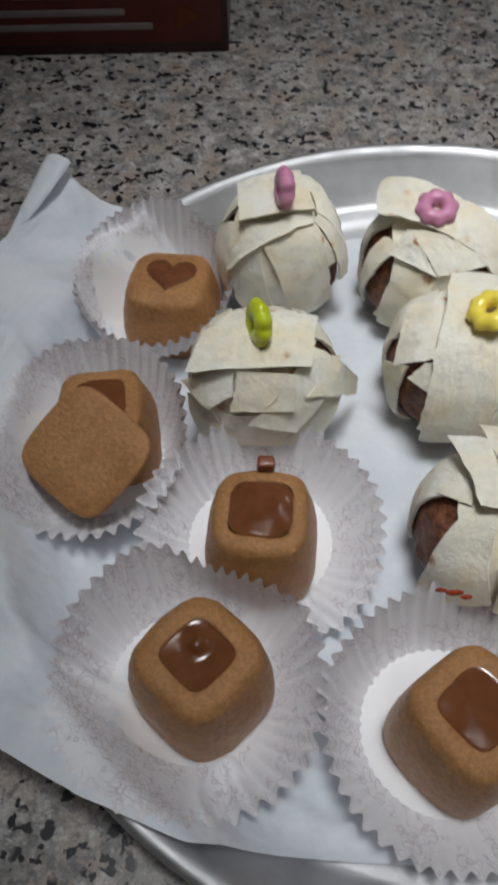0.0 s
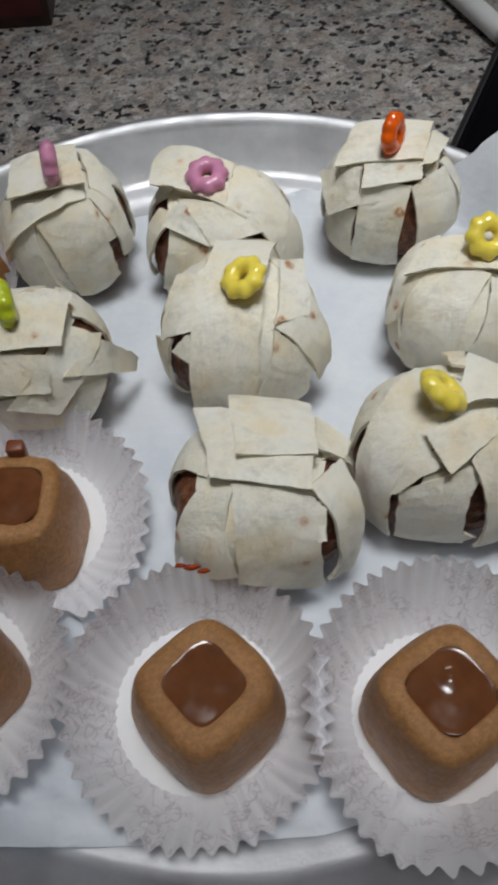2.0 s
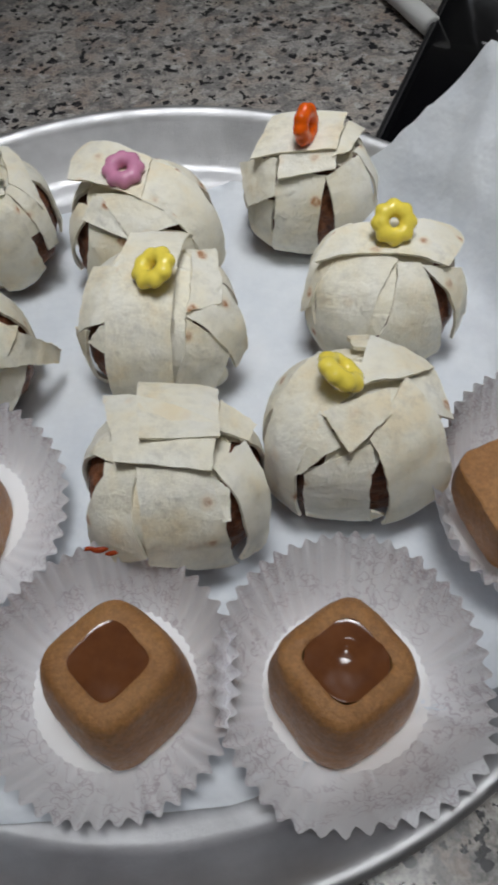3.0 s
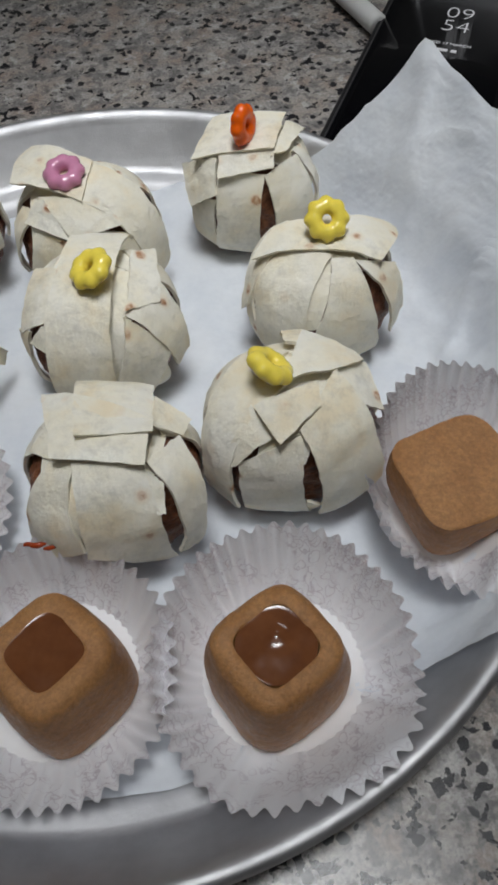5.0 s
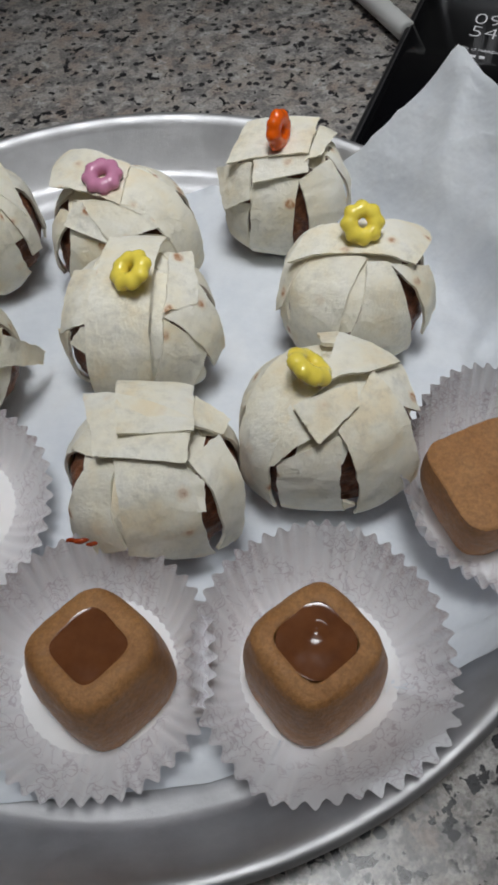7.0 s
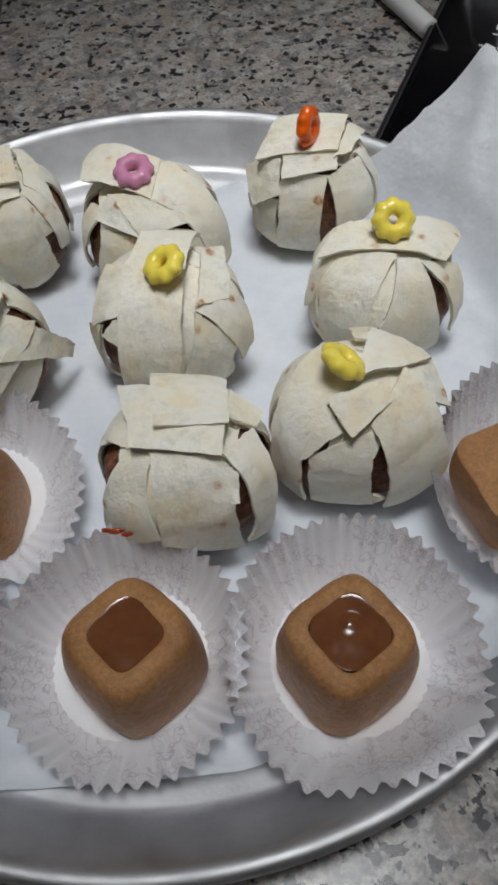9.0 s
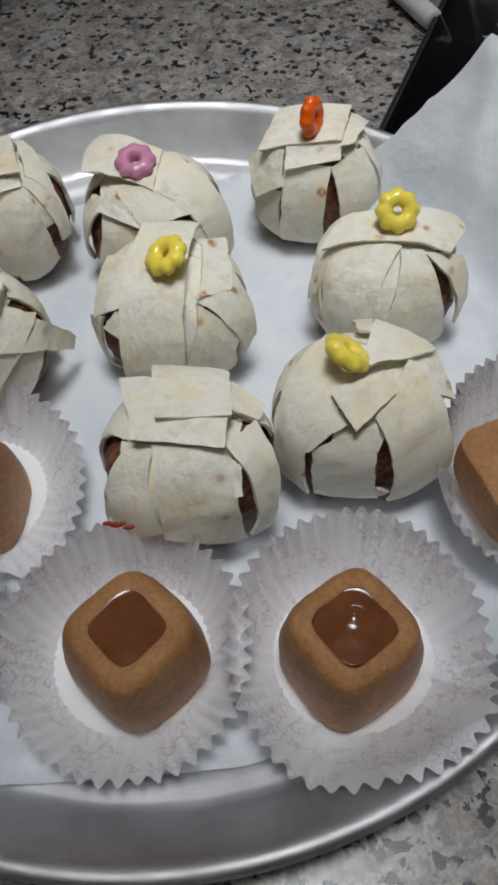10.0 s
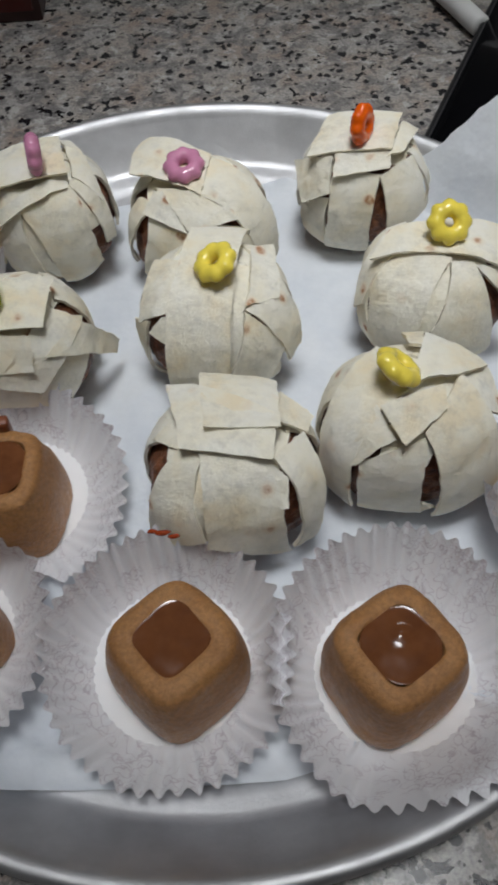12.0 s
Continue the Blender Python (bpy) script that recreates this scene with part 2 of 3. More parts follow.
def ring(r, z, n):
    return [(r * math.cos(2 * math.pi * i / n), r * math.sin(2 * math.pi * i / n), z) for i in range(n)]


def squircle(half, z, n, power):
    out = []
    for i in range(n):
        a = 2 * math.pi * i / n
        c, s = math.cos(a), math.sin(a)
        r = half / (abs(c) ** power + abs(s) ** power) ** (1 / power)
        out.append((r * c, r * s, z))
    return out


# ---- the room and the counter ----
def slab(name, x0, x1, y0, y1, z0, z1, m, label, category, bevel=0.0):
    ob = part(name, box(bmesh.new(), x0, x1, y0, y1, z0, z1, bevel), m, smooth=False)
    return tagged(ob, label, category, kind="structure")


slab("countertop", -900, 900, -420, 470, -30, 0, GRANITE, "speckled grey and beige polished granite kitchen countertop", "countertop", 2.0)
slab("counter_base", -890, 890, -390, 460, -870, -31, CABINET, "plain cabinet base under the granite counter", "cabinet")
slab("wall_north", -1500, 1500, 480, 580, -870, 1600, WALL, "plain painted wall behind the counter", "wall")
slab("wall_south", -1500, 1500, -2600, -2500, -870, 1600, WALL, "plain painted kitchen wall", "wall")
slab("wall_east", 1501, 1600, -2600, 580, -870, 1600, WALL, "plain painted kitchen wall", "wall")
slab("wall_west", -1600, -1501, -2600, 580, -870, 1600, WALL, "plain painted kitchen wall", "wall")
slab("floor", -1600, 1600, -2600, 580, -960, -871, FLOORM, "plain tiled kitchen floor", "floor")
slab("ceiling", -1600, 1600, -2600, 580, 1601, 1700, CEIL, "plain white painted ceiling", "ceiling")


# ---- the tray ----
FLOOR_Z, RIM_R, RIM_Z, WELL_R = 2.0, 150.0, 22.0, 133.0


def tray():
    t = thing("round_tray", 0, 0, 0, 0, "round brushed aluminium tray with a rolled rim on the granite", "tray")
    n = 160
    prof = [(0.01, 2.0), (40, 2.0), (90, 2.0), (121, 2.0), (123.5, 2.3), (126, 3.3), (128.5, 4.0), (131.5, 4.1), (133.5, 4.6), (135, 6.0), (138, 9.5), (142, 14.5), (146, 19.5)]
    under = [(146.4, 18.9), (142.6, 13.0), (137.6, 5.8), (134, 1.8), (131, 0.4), (90, 0.3), (0.01, 0.3)]
    bm = bmesh.new()
    sheet(bm, [ring(r, z, n) for r, z in prof + under], True)
    part("pan", bm, ALU, t, crisp=80)
    bm = bmesh.new()
    rim = [(146, 19.5), (147, 20.9), (148.2, 22.2), (149.6, 23.0), (151.0, 23.2), (152.4, 22.6), (153.2, 21.2), (153.2, 19.8), (152.4, 18.6), (151, 18.1), (149.4, 18.5), (148.2, 19.2), (146.5, 18.9)]
    sheet(bm, [ring(r, z, n) for r, z in rim], True)
    part("rolled_rim", bm, ALU, t)


tray()


# ---- the waxed paper sheet that lines the tray ----
def drape(x, y):
    """Height of the paper over the tray at a place."""
    r, az = math.hypot(x, y), math.atan2(y, x)
    if r < 127:
        z = 2.7 if r < 120 else 2.7 + 2.0 * (r - 120) / 7
    elif r < 146:
        s = (r - 127) / 19
        z = 4.7 + 21.0 * s * s * (1.6 - 0.6 * s)
    else:
        up = 0.02 + 0.95 * max(0, math.cos(az - radians(38))) ** 2 + 0.22 * max(0, math.cos(az - radians(142))) ** 3
        z = 25.7 + up * (r - 146)
    p = Vector((x, y, 0))
    loose = 0.25 + min(1.0, max(0.0, (r - 95) / 60)) * (0.35 if x > 60 and y > 40 else 1.0)
    ridge = 1 - abs(noise.noise(p * 0.026 + Vector((3, 8, 0)))) * 2.6
    z += loose * (1.3 * noise.noise(p * 0.022) + 3.6 * max(0.0, ridge) ** 7 + 1.8 * max(0.0, 1 - abs(noise.noise(p * 0.06)) * 3.2) ** 8 + 1.2 * abs(noise.noise(p * 0.05 + Vector((7, 3, 1)))) + 0.4 * noise.noise(p * 0.13))
    far = min(1.0, max(0.0, (r - 132) / 25))
    z += far * (1.0 * max(0.0, 1 - abs(noise.noise(p * 0.034 + Vector((1, 5, 2)))) * 5) + 0.8 * abs(noise.noise(p * 0.08 + Vector((4, 1, 6)))))
    along = min(1.0, max(0.0, (117 - y) / 75))
    crease = abs(x - (137 - 24 * along) - 1.5 * math.sin(y * 0.2))
    z += far * 3.2 * max(0.0, 1 - crease / 7)
    if r < 122:
        z = min(z, 3.0)
    return max(z, 2.6) if r < 145 else max(z, 25.0)


def liner():
    bm = bmesh.new()
    nx, ny = 150, 110
    rows = []
    for j in range(ny + 1):
        row = []
        for i in range(nx + 1):
            s, t = i / nx, j / ny
            x = -172 + 372 * s
            front = float(np.interp(x, [-172, -129, -106, -81, 16, 40, 62, 93, 150, 200], [-85, -103, -115, -124, -124, -119, -111, -104, -98, -60]))
            back = float(np.interp(x, [-172, -162, -156, -147, -138, -128, -100, -80, -22, 32, 100, 137, 160, 200], [40, 71, 93, 117, 114, 106, 98, 101, 113, 119, 108, 118, 68, -20]))
            y = front + (back - front) * t + 1.2 * math.sin(9 * s + 4 * t)
            row.append((x, y, drape(x, y)))
        rows.append(row)
    sheet(bm, rows)
    ob = part("waxed_paper_sheet", bm, WAX)
    tagged(ob, "white waxed paper sheet lining the tray, edges curling over its rim", "paper")
    bm = bmesh.new()
    rows = []
    for i in range(25):
        s = i / 24
        base = Vector((-148.5, 117, 41)).lerp(Vector((-160, 84, 31)), s)
        wide = 14.0 * (1 - s) ** 0.6 + 0.4
        row = []
        for k in range(9):
            a = math.pi * k / 8
            way = Vector((0.80, -0.42, 0)) * wide * (1 - math.cos(a)) * 0.5 + Vector((0, 0, 1)) * (wide * 0.22 * math.sin(a) + 3.0 * (1 - s) * k / 8)
            row.append(tuple(base + way + Vector((0, 0, 0.5)) * noise.noise(Vector((i * 0.3, k * 0.4, 2)))))
        rows.append(row)
    sheet(bm, rows)
    part("folded_edge", bm, WAX, ob, "turned-over edge of the waxed paper")


liner()


# ---- paper cups ----
CUPS = [
    (-13.5, -91, 0, 35, 17, 6, 95, 1, 0.98), (50.0, -98, 0, 37.5, 18, 5, 90, 2, 0.95), (113.5, -51, 0, 36, 23, 7, 100, 3, 0.88),
    (-64, -32, 0, 36, 15, 9, 95, 4, 1.03), (-120, 0, 0, 36, 20, 6, 90, 5, 0.9), (-83.5, -79, 0, 36.5, 19, 7, 100, 6, 1.0), (-104, 70, 0, 32, 25, 6, 105, 7, 0.9),
]


def crowded(x, y, px, py, fold):
    """Holds a cup's wall back where a close neighbour presses against it."""
    later = False
    for cx, cy, *_ in CUPS:
        d = math.hypot(cx - x, cy - y)
        if d < 1:
            later = True
        elif d < 58:
            room = d * (0.465 if later else 0.525) + 0.8 * fold
            along = (px * (cx - x) + py * (cy - y)) / d
            if along > room:
                px, py = px * room / along, py * room / along
    return px, py


def paper_cup(x, y, rz, r_top, high, lean, lean_to, seed, narrow, label):
    t = thing("paper_cup", x, y, 3.1, rz, label, "paper cup", "paper cups on the tray")
    pleats, per, rows = 46, 6, 9
    n = pleats * per
    rnd = random.Random(seed)
    wob = [rnd.uniform(-1, 1) for _ in range(pleats)]
    off = Vector((seed * 3.7, seed * 1.3, 0))
    rings = []
    for k in range(rows):
        f = k / (rows - 1)
        row = []
        for i in range(n):
            a = 2 * math.pi * i / n
            tip = 0.5 + 0.5 * math.cos(2 * math.pi * i / per)
            big = noise.noise(Vector((1.6 * math.cos(a), 1.6 * math.sin(a), seed)) + off)
            up = (high + lean * math.cos(a - radians(lean_to))) * (1 + 0.10 * big)
            out = r_top * (1 + 0.05 * big) - 0.45 * lean * math.cos(a - radians(lean_to))
            fold = (0.6 + 0.5 * f) * (tip - 0.5) * 1.5 * (1 + 0.4 * wob[i // per])
            r = 22.6 + (out - 22.6) * (f ** 0.85) + fold * (0.7 + 0.3 * f)
            z = 0.3 + up * f ** 1.25 - fold * 0.45
            if k == rows - 1:
                r += 1.0 * (tip - 0.5)
                z += 0.5 * (tip - 0.5)
            px, py = r * math.cos(a) * (1 - (1 - narrow) * f), r * math.sin(a)
            wide = math.hypot(px, py)
            px, py = crowded(x, y, px, py, fold)
            if wide - math.hypot(px, py) > 0.5:
                z += (1.6 if k == rows - 1 else 0.6) * fold + 1.5 * f * big
            z = max(z, drape(x + px, y + py) + 0.5 - 3.1)
            row.append((px, py, z))
        rings.append(row)
    bm = bmesh.new()
    sheet(bm, rings, True)
    part("fluted_wall", bm, CUP, t)
    bm = bmesh.new()
    vs = sheet(bm, [[(px, py, max(pz, drape(x + px, y + py) - 2.7)) for px, py, pz in ring(r, 0.55, 64)] for r in (23.0, 20, 16, 10)], True)
    bm.faces.new(vs[-1])
    part("base_disc", bm, CUPBASE, t, "plain white disc at the bottom of the cup")
    return t


# ---- fudge sweets ----
def sweet_body(base, top, height, pool, depth, power, seed):
    bm = bmesh.new()
    n = 72
    prof = [(base * 0.5, 0.0), (base * 0.96, 0.0), (base * 0.992, 0.5), (base, 2.2)]
    for k in range(1, 9):
        f = k / 8
        prof.append((base + (top - base) * f ** 1.7 + 0.7 * math.sin(math.pi * f), 2.2 + (height - 7.2) * f))
    edge = (pool or top * 0.55) + 1.6
    for k in range(1, 7):
        a = radians(15 * k)
        prof.append((edge + (top - edge) * math.cos(a) ** 0.8, height - 5.0 + 5.0 * math.sin(a) ** 1.1))
    rows = [squircle(h, z, n, power if z < height - 2 else power + 0.6) for h, z in prof]
    if pool:
        rows += [squircle(h, z, n, 4.5) for h, z in ((pool + 0.7, height + 0.05), (pool + 0.15, height - 0.3), (pool, height - 1.0), (pool - 0.3, height - depth))]
        rows += [squircle(0.2, height - depth, n, 5.0)]
    else:
        rows += [squircle(top * 0.5, height, n, power), squircle(0.2, height, n, power)]
    off = Vector((seed * 5.1, seed, 0))
    out = []
    for row in rows:
        out.append([tuple(Vector(p) + Vector(p).normalized() * (0.9 * noise.noise(Vector(p) * 0.07 + off) + 0.3 * noise.noise(Vector(p) * 0.3 + off))) for p in row])
    vs = sheet(bm, out, True)
    bm.faces.new(vs[-1])
    bm.faces.new(vs[0][::-1])
    return bm


def pool_surface(pool, height, dome, power=5.0, bubble=0.0):
    bm = bmesh.new()
    n, rows = 48, []
    for k in range(15):
        f = 1 - k / 14.2
        z = height - 0.55 + dome * (1 - f * f) + (0.2 if k == 0 else 0)
        row = [(px * (1 + 0.06 * noise.noise(Vector((px, py, height)) * 0.22)), py * (1 + 0.06 * noise.noise(Vector((py, px, height)) * 0.22)), pz) for px, py, pz in squircle((pool + 0.35) * f, z, n, power)]
        rows.append([(px, py, pz + 0.12 * noise.noise(Vector((px, py, height)) * 0.2) + bubble * math.exp(-((px - 1.5) ** 2 + (py - 2.0) ** 2) / 5.0)) for px, py, pz in row])
    vs = sheet(bm, rows, True)
    bm.faces.new(vs[-1])
    return bm


def fudge_sweet(x, y, z, rz, label, pool=7.9, dome=0.6, base=17.0, top=15.3, height=30.2, power=3.4, seed=1, bubble=0.0, pool_power=4.5):
    t = thing("fudge_sweet", x, y, z, rz, label, "sweet", "fudge sweets in paper cups")
    part("body", sweet_body(base, top, height, pool, 4.0, power, seed), FUDGE, t, crisp=38)
    if pool:
        ob = part("filling", pool_surface(pool + 0.1, height, dome, pool_power, bubble), FILLING, t, "glossy dark brown caramel filling")
    return t


def blob(bm, x, y, z, rx, ry, rz, seed, seg=20, rough=0.12):
    r = bmesh.ops.create_uvsphere(bm, u_segments=seg, v_segments=seg // 2 + 2, radius=1)
    for v in r["verts"]:
        d = 1 + rough * noise.noise(v.co * 2.2 + Vector((seed, seed * 2, 0)))
        v.co = Vector((x + v.co.x * rx * d, y + v.co.y * ry * d, z + v.co.z * rz * d))


for row in CUPS:
    paper_cup(*row, "white fluted paper cup with faint printed flowers on waxed paper")

fudge_sweet(-10.4, -94.4, 3.6, 40, "square brown fudge sweet with a smooth chocolate filling in a cup", dome=0.3, seed=1, pool=8.3)
fudge_sweet(47.9, -100.2, 3.6, 33, "square brown fudge sweet with a shiny caramel filling in a cup", dome=0.2, seed=2, pool=8.9, bubble=0.9, pool_power=3.0)
fudge_sweet(-79.5, -81, 3.6, 45, "square brown fudge sweet with a sunken wet caramel filling", dome=-0.8, seed=3, bubble=2.2)
fudge_sweet(-63.5, -37.5, 3.6, -4, "brown fudge sweet with a broad chocolate filling in a cup", pool_power=3.0, pool=9.0, dome=1.2, base=16.8, top=14.6, height=29, seed=4)
fudge_sweet(-97.5, 64, 3.6, -8, "brown fudge sweet with a heart-shaped caramel hollow in a cup", pool=0, base=17.6, top=15.4, height=25, seed=5)
fudge_sweet(-115, 4, 3.6, 8, "brown fudge sweet half covered by a leaning piece of fudge", pool=8.0, dome=0.0, base=16.6, top=14.2, height=28, seed=6)


# ---- wrapped meatballs ----
def dome_r(size, d):
    rx, ry, up = size
    rz = up if d.z > 0 else 17.0
    return (abs(d.x / rx) ** 2.5 + abs(d.y / ry) ** 2.5 + abs(d.z / rz) ** 2.5) ** -0.4


def strip(size, spec, lift, seed):
    """A cut strip of tortilla laid over the dome: where its middle lies, which way it runs, its ends and widths."""
    th, ph, rot, u0, u1, w0, w1, s0, s1, conform = spec
    th, ph, rot = radians(th), radians(ph), radians(rot)
    c = Vector((math.sin(th) * math.cos(ph), math.sin(th) * math.sin(ph), math.cos(th)))
    e = Vector((-math.sin(ph), math.cos(ph), 0))
    s = e.cross(c)
    t = math.cos(rot) * e + math.sin(rot) * s
    b = c.cross(t)
    nu, nv, R = 18, 8, 26.0
    flat_c = c * (dome_r(size, c) + lift)
    off = Vector((seed * 1.7, seed * 0.9, seed))
    rnd = random.Random(int(seed) * 7 + 3)
    peel0, peel1 = rnd.uniform(0.0, 0.9), rnd.uniform(0.0, 0.8)
    peel2 = rnd.uniform(0.1, 0.7) * rnd.choice((-1, 1))
    top, low = [], []
    for i in range(nu + 1):
        f = i / nu
        row, row2 = [], []
        for j in range(nv + 1):
            g = j / nv - 0.5
            v = g * (w0 + (w1 - w0) * f + 0.3)
            u = (u0 + s0 * v) * (1 - f) + (u1 + s1 * v) * f
            v += 0.45 * noise.noise(Vector((u * 0.25, g * 3, seed))) + 0.25 * noise.noise(Vector((u * 0.9, g * 3, seed)))
            u += 0.4 * noise.noise(Vector((g * 6, f * 3, seed + 9)))
            d = math.cos(v / R) * (math.cos(u / R) * c + math.sin(u / R) * t) + math.sin(v / R) * b
            p = d * (dome_r(size, d) + lift)
            q = flat_c + u * t + v * b
            m = q.lerp(p, conform)
            m += d * (0.8 * noise.noise(m * 0.10 + off) + 0.4 * noise.noise(m * 0.28 + off))
            m += d * (peel0 * (1 - f) ** 5 + peel1 * f ** 5 + abs(peel2) * abs(2 * g) ** 4 * (1 if g * peel2 > 0 else 0.2))
            m.z = max(m.z, -16.2)
            row.append(m + d * 0.5)
            row2.append(m - d * 0.6)
        top.append(row)
        low.append(row2)
    bm = bmesh.new()
    a, z = sheet(bm, top), sheet(bm, low)
    edge = lambda g: [g[0][j] for j in range(nv)] + [g[i][nv] for i in range(nu)] + [g[nu][j] for j in range(nv, 0, -1)] + [g[i][0] for i in range(nu, 0, -1)]
    ea, ez = edge(a), edge(z)
    for k in range(len(ea)):
        bm.faces.new((ea[k], ez[k], ez[(k + 1) % len(ea)], ea[(k + 1) % len(ea)]))
    return bm


def wrapped_meatball(x, y, size, specs, seed, label):
    t = thing("wrapped_meatball", x, y, 20.0, 0, label, "wrap", "wrapped meatballs on the tray")
    bm = bmesh.new()
    r = bmesh.ops.create_icosphere(bm, subdivisions=5, radius=1)
    for v in r["verts"]:
        d = v.co.normalized()
        v.co = d * (dome_r(size, d) - 1.6 + 1.3 * noise.noise(d * 5 + Vector((seed, 0, 0))) + 0.8 * noise.noise(d * 14 + Vector((0, seed, 0))))
        v.co.z = max(v.co.z, -16.6)
    part("meatball", bm, MEAT, t, "dark browned minced meat")
    under = [(0, -90, 90, -36, 9, 24, 20, 0.1, -0.1, 1), (0, -90, 4, -17, 17, 24, 24, 0.1, 0.2, 1), (52, 60, 95, -16, 24, 22, 20, 0, 0, 1), (52, 120, 85, -16, 24, 22, 20, 0, 0, 1), (50, 25, 92, -8, 26, 14, 14, 0, 0, 1), (50, 155, 88, -8, 26, 14, 14, 0, 0, 1)]
    for k, spec in enumerate(under + specs):
        lift = -0.7 + 0.14 * k if k < len(under) else 0.5 + 0.45 * (k - len(under))
        part("tortilla_strip", strip(size, spec, lift, seed * 12 + k + 3), TORTILLA, t, crisp=60)
    return t


WRAP = "dark meatball wrapped in pale toasted tortilla strips on waxed paper"
wrapped_meatball(0.6, 75, (26.6, 22.9, 25), [
    (66.9, -90.8, 103, -10, 24, 36.8, 38, -0.06, -0.12, 1),
    (59.7, -157.7, 101.5, -9, 22.9, 7.6, 3.4, -0.85, -0.99, 1),
    (67.7, -119.3, 97.5, -7, 22, 13.5, 14.2, -0.12, -0.01, 1),
    (68, -55.2, 71.1, -6.2, 21.1, 11.2, 10.5, 0.78, 0.59, 1),
    (39.9, -130, 51.8, -5.1, 5.2, 2.3, 13.3, 0.31, 0.76, 0.8),
    (36.7, -83.2, 64.1, -6.4, 6.5, 14.6, 15.2, 1.13, 0.33, 0.8),
    (38.9, -35.5, 85, -16.9, 30.8, 17, 8.9, -0.38, 0.28, 1),
    (-17.9, 133.9, -104.4, -32.8, -2.4, 19.8, 16.2, -0.55, -0.35, 0.55),
], 1, WRAP)
wrapped_meatball(5.4, 26.1, (26.3, 23.6, 25.1), [
    (46.8, -97.7, 95.5, -23, 27, 24.8, 22.7, -0.01, -0.14, 1),
    (80.1, -159.1, 80.6, -6.7, 20.8, 10.2, 1.2, -0.5, 1.27, 1),
    (38, -167, 35.5, -9.3, 9.4, 12.4, 16, 0.07, -0.13, 1),
    (92.5, -49.9, 88.7, -8.3, 13.8, 4.1, 6.8, 1.5, -0.04, 1),
    (54.5, -131.6, 88.4, -4.3, 4.2, 5, 9.4, -0.71, 0.14, 0.9),
    (75, -60.6, 119.3, -8.8, 11.8, 15.1, 12.4, 0.57, 0.11, 1),
    (60.4, -33.8, 85.1, -9.6, 14.5, 13.7, 6.2, 0.19, -0.13, 1),
    (33.5, -10.4, 171.7, -9.7, 10.5, 6.9, 9.1, -0.56, -0.63, 0.8),
    (24.7, -108.1, 84.4, -30.9, 34.6, 14.7, 19, -0.82, -0.27, 0.92),
], 2, WRAP)
wrapped_meatball(7.9, -38.9, (26.9, 23.1, 25.6), [
    (54.3, -101.5, 91.1, -15.9, 20.9, 23, 31.7, -0.02, 0.16, 1),
    (35.7, 175.9, 38.4, -3.1, 3.2, 4.1, 10.4, 0.05, -0.04, 0.9),
    (49.7, -138.5, 79.2, -10.8, 20.2, 6.4, 21.1, -0.17, -0.56, 0.95),
    (48.3, -52.6, 115.1, -4.8, 4.8, 3.3, 1.5, 1.18, -0.03, 0.9),
    (51.3, -82.9, 88.7, -13.9, 18.5, 15.9, 22.9, 0.35, 0.49, 0.95),
    (58.9, -34.4, 107.2, -12, 21, 11.1, 5.3, -0.02, 0.04, 1),
    (37.8, 11.3, -155.3, -3.7, 4.1, 10.5, 8.7, 0.17, -0.17, 0.6),
    (20.6, 70.2, -109, -11.9, 13.1, 20.9, 18.8, 0.22, -0.03, 0.45),
    (3.5, 152.1, -29.9, -9.1, 10.7, 29.1, 21.5, 0.65, 0.28, 0.5),
], 3, WRAP)
wrapped_meatball(63.2, -26.9, (27.3, 24, 26.9), [
    (38.8, -103.1, 99.9, -8.6, 8.6, 12.2, 12.8, -0.27, -0.32, 1),
    (103.5, -83.3, 92.5, -3.4, 7.3, 4.7, 4.6, 0.79, -0.11, 1),
    (76.7, -111.3, 83.5, -13.5, 20.4, 16.2, 18.9, -0.57, 0.43, 1),
    (39.9, -9, 146.2, -5.9, 6.2, 10.9, 9.1, 0.04, 0.26, 0.9),
    (49.5, -133.7, 101.3, -7.3, 7.3, 8.7, 1.9, 0.32, -1.5, 1),
    (38, -163.9, 66.7, -15.2, 29.3, 16.4, 8.6, 0.06, 0.46, 1),
    (54.4, -60, 89.6, -14.8, 19.7, 15.8, 17.8, -0.49, -0.43, 1),
    (30.8, 83.5, -87.4, -5.9, 5.1, 5, 3.7, 0.09, 0.26, 0.8),
    (16.5, 23.9, 131.4, -6.5, 7.4, 20.6, 6.7, 0.09, 0.96, 0.85),
    (23.8, -98, 68.5, -4.3, 4.2, 16.2, 11.7, -0.04, -0.44, 0.8),
], 4, WRAP)
wrapped_meatball(82.6, 32, (25.7, 23.1, 23.7), [
    (47.3, -118, 86.7, -13.9, 13.9, 21.6, 11.4, -0.17, -0.26, 1),
    (72.6, -170, 69.9, -11.1, 17.1, 5.4, 12.3, -1.5, 0.18, 1),
    (56.1, -136.8, 80.9, -16, 22, 20.3, 16.5, -0.26, -0.28, 1),
    (66, -33.2, 88.1, -11.7, 12.6, 9.3, 8, 1.16, -0.42, 1),
    (55.3, -75, 94.4, -13.8, 23.8, 6.3, 27.1, 0.21, 0.78, 1),
    (49.5, -175.9, 64, -8.2, 14.2, 9.4, 4.8, 0.43, -0.68, 1),
    (1, 49.1, 143.7, -19.9, 23.1, 9.8, 20.6, 0.83, 0.55, 0.7),
], 5, WRAP)
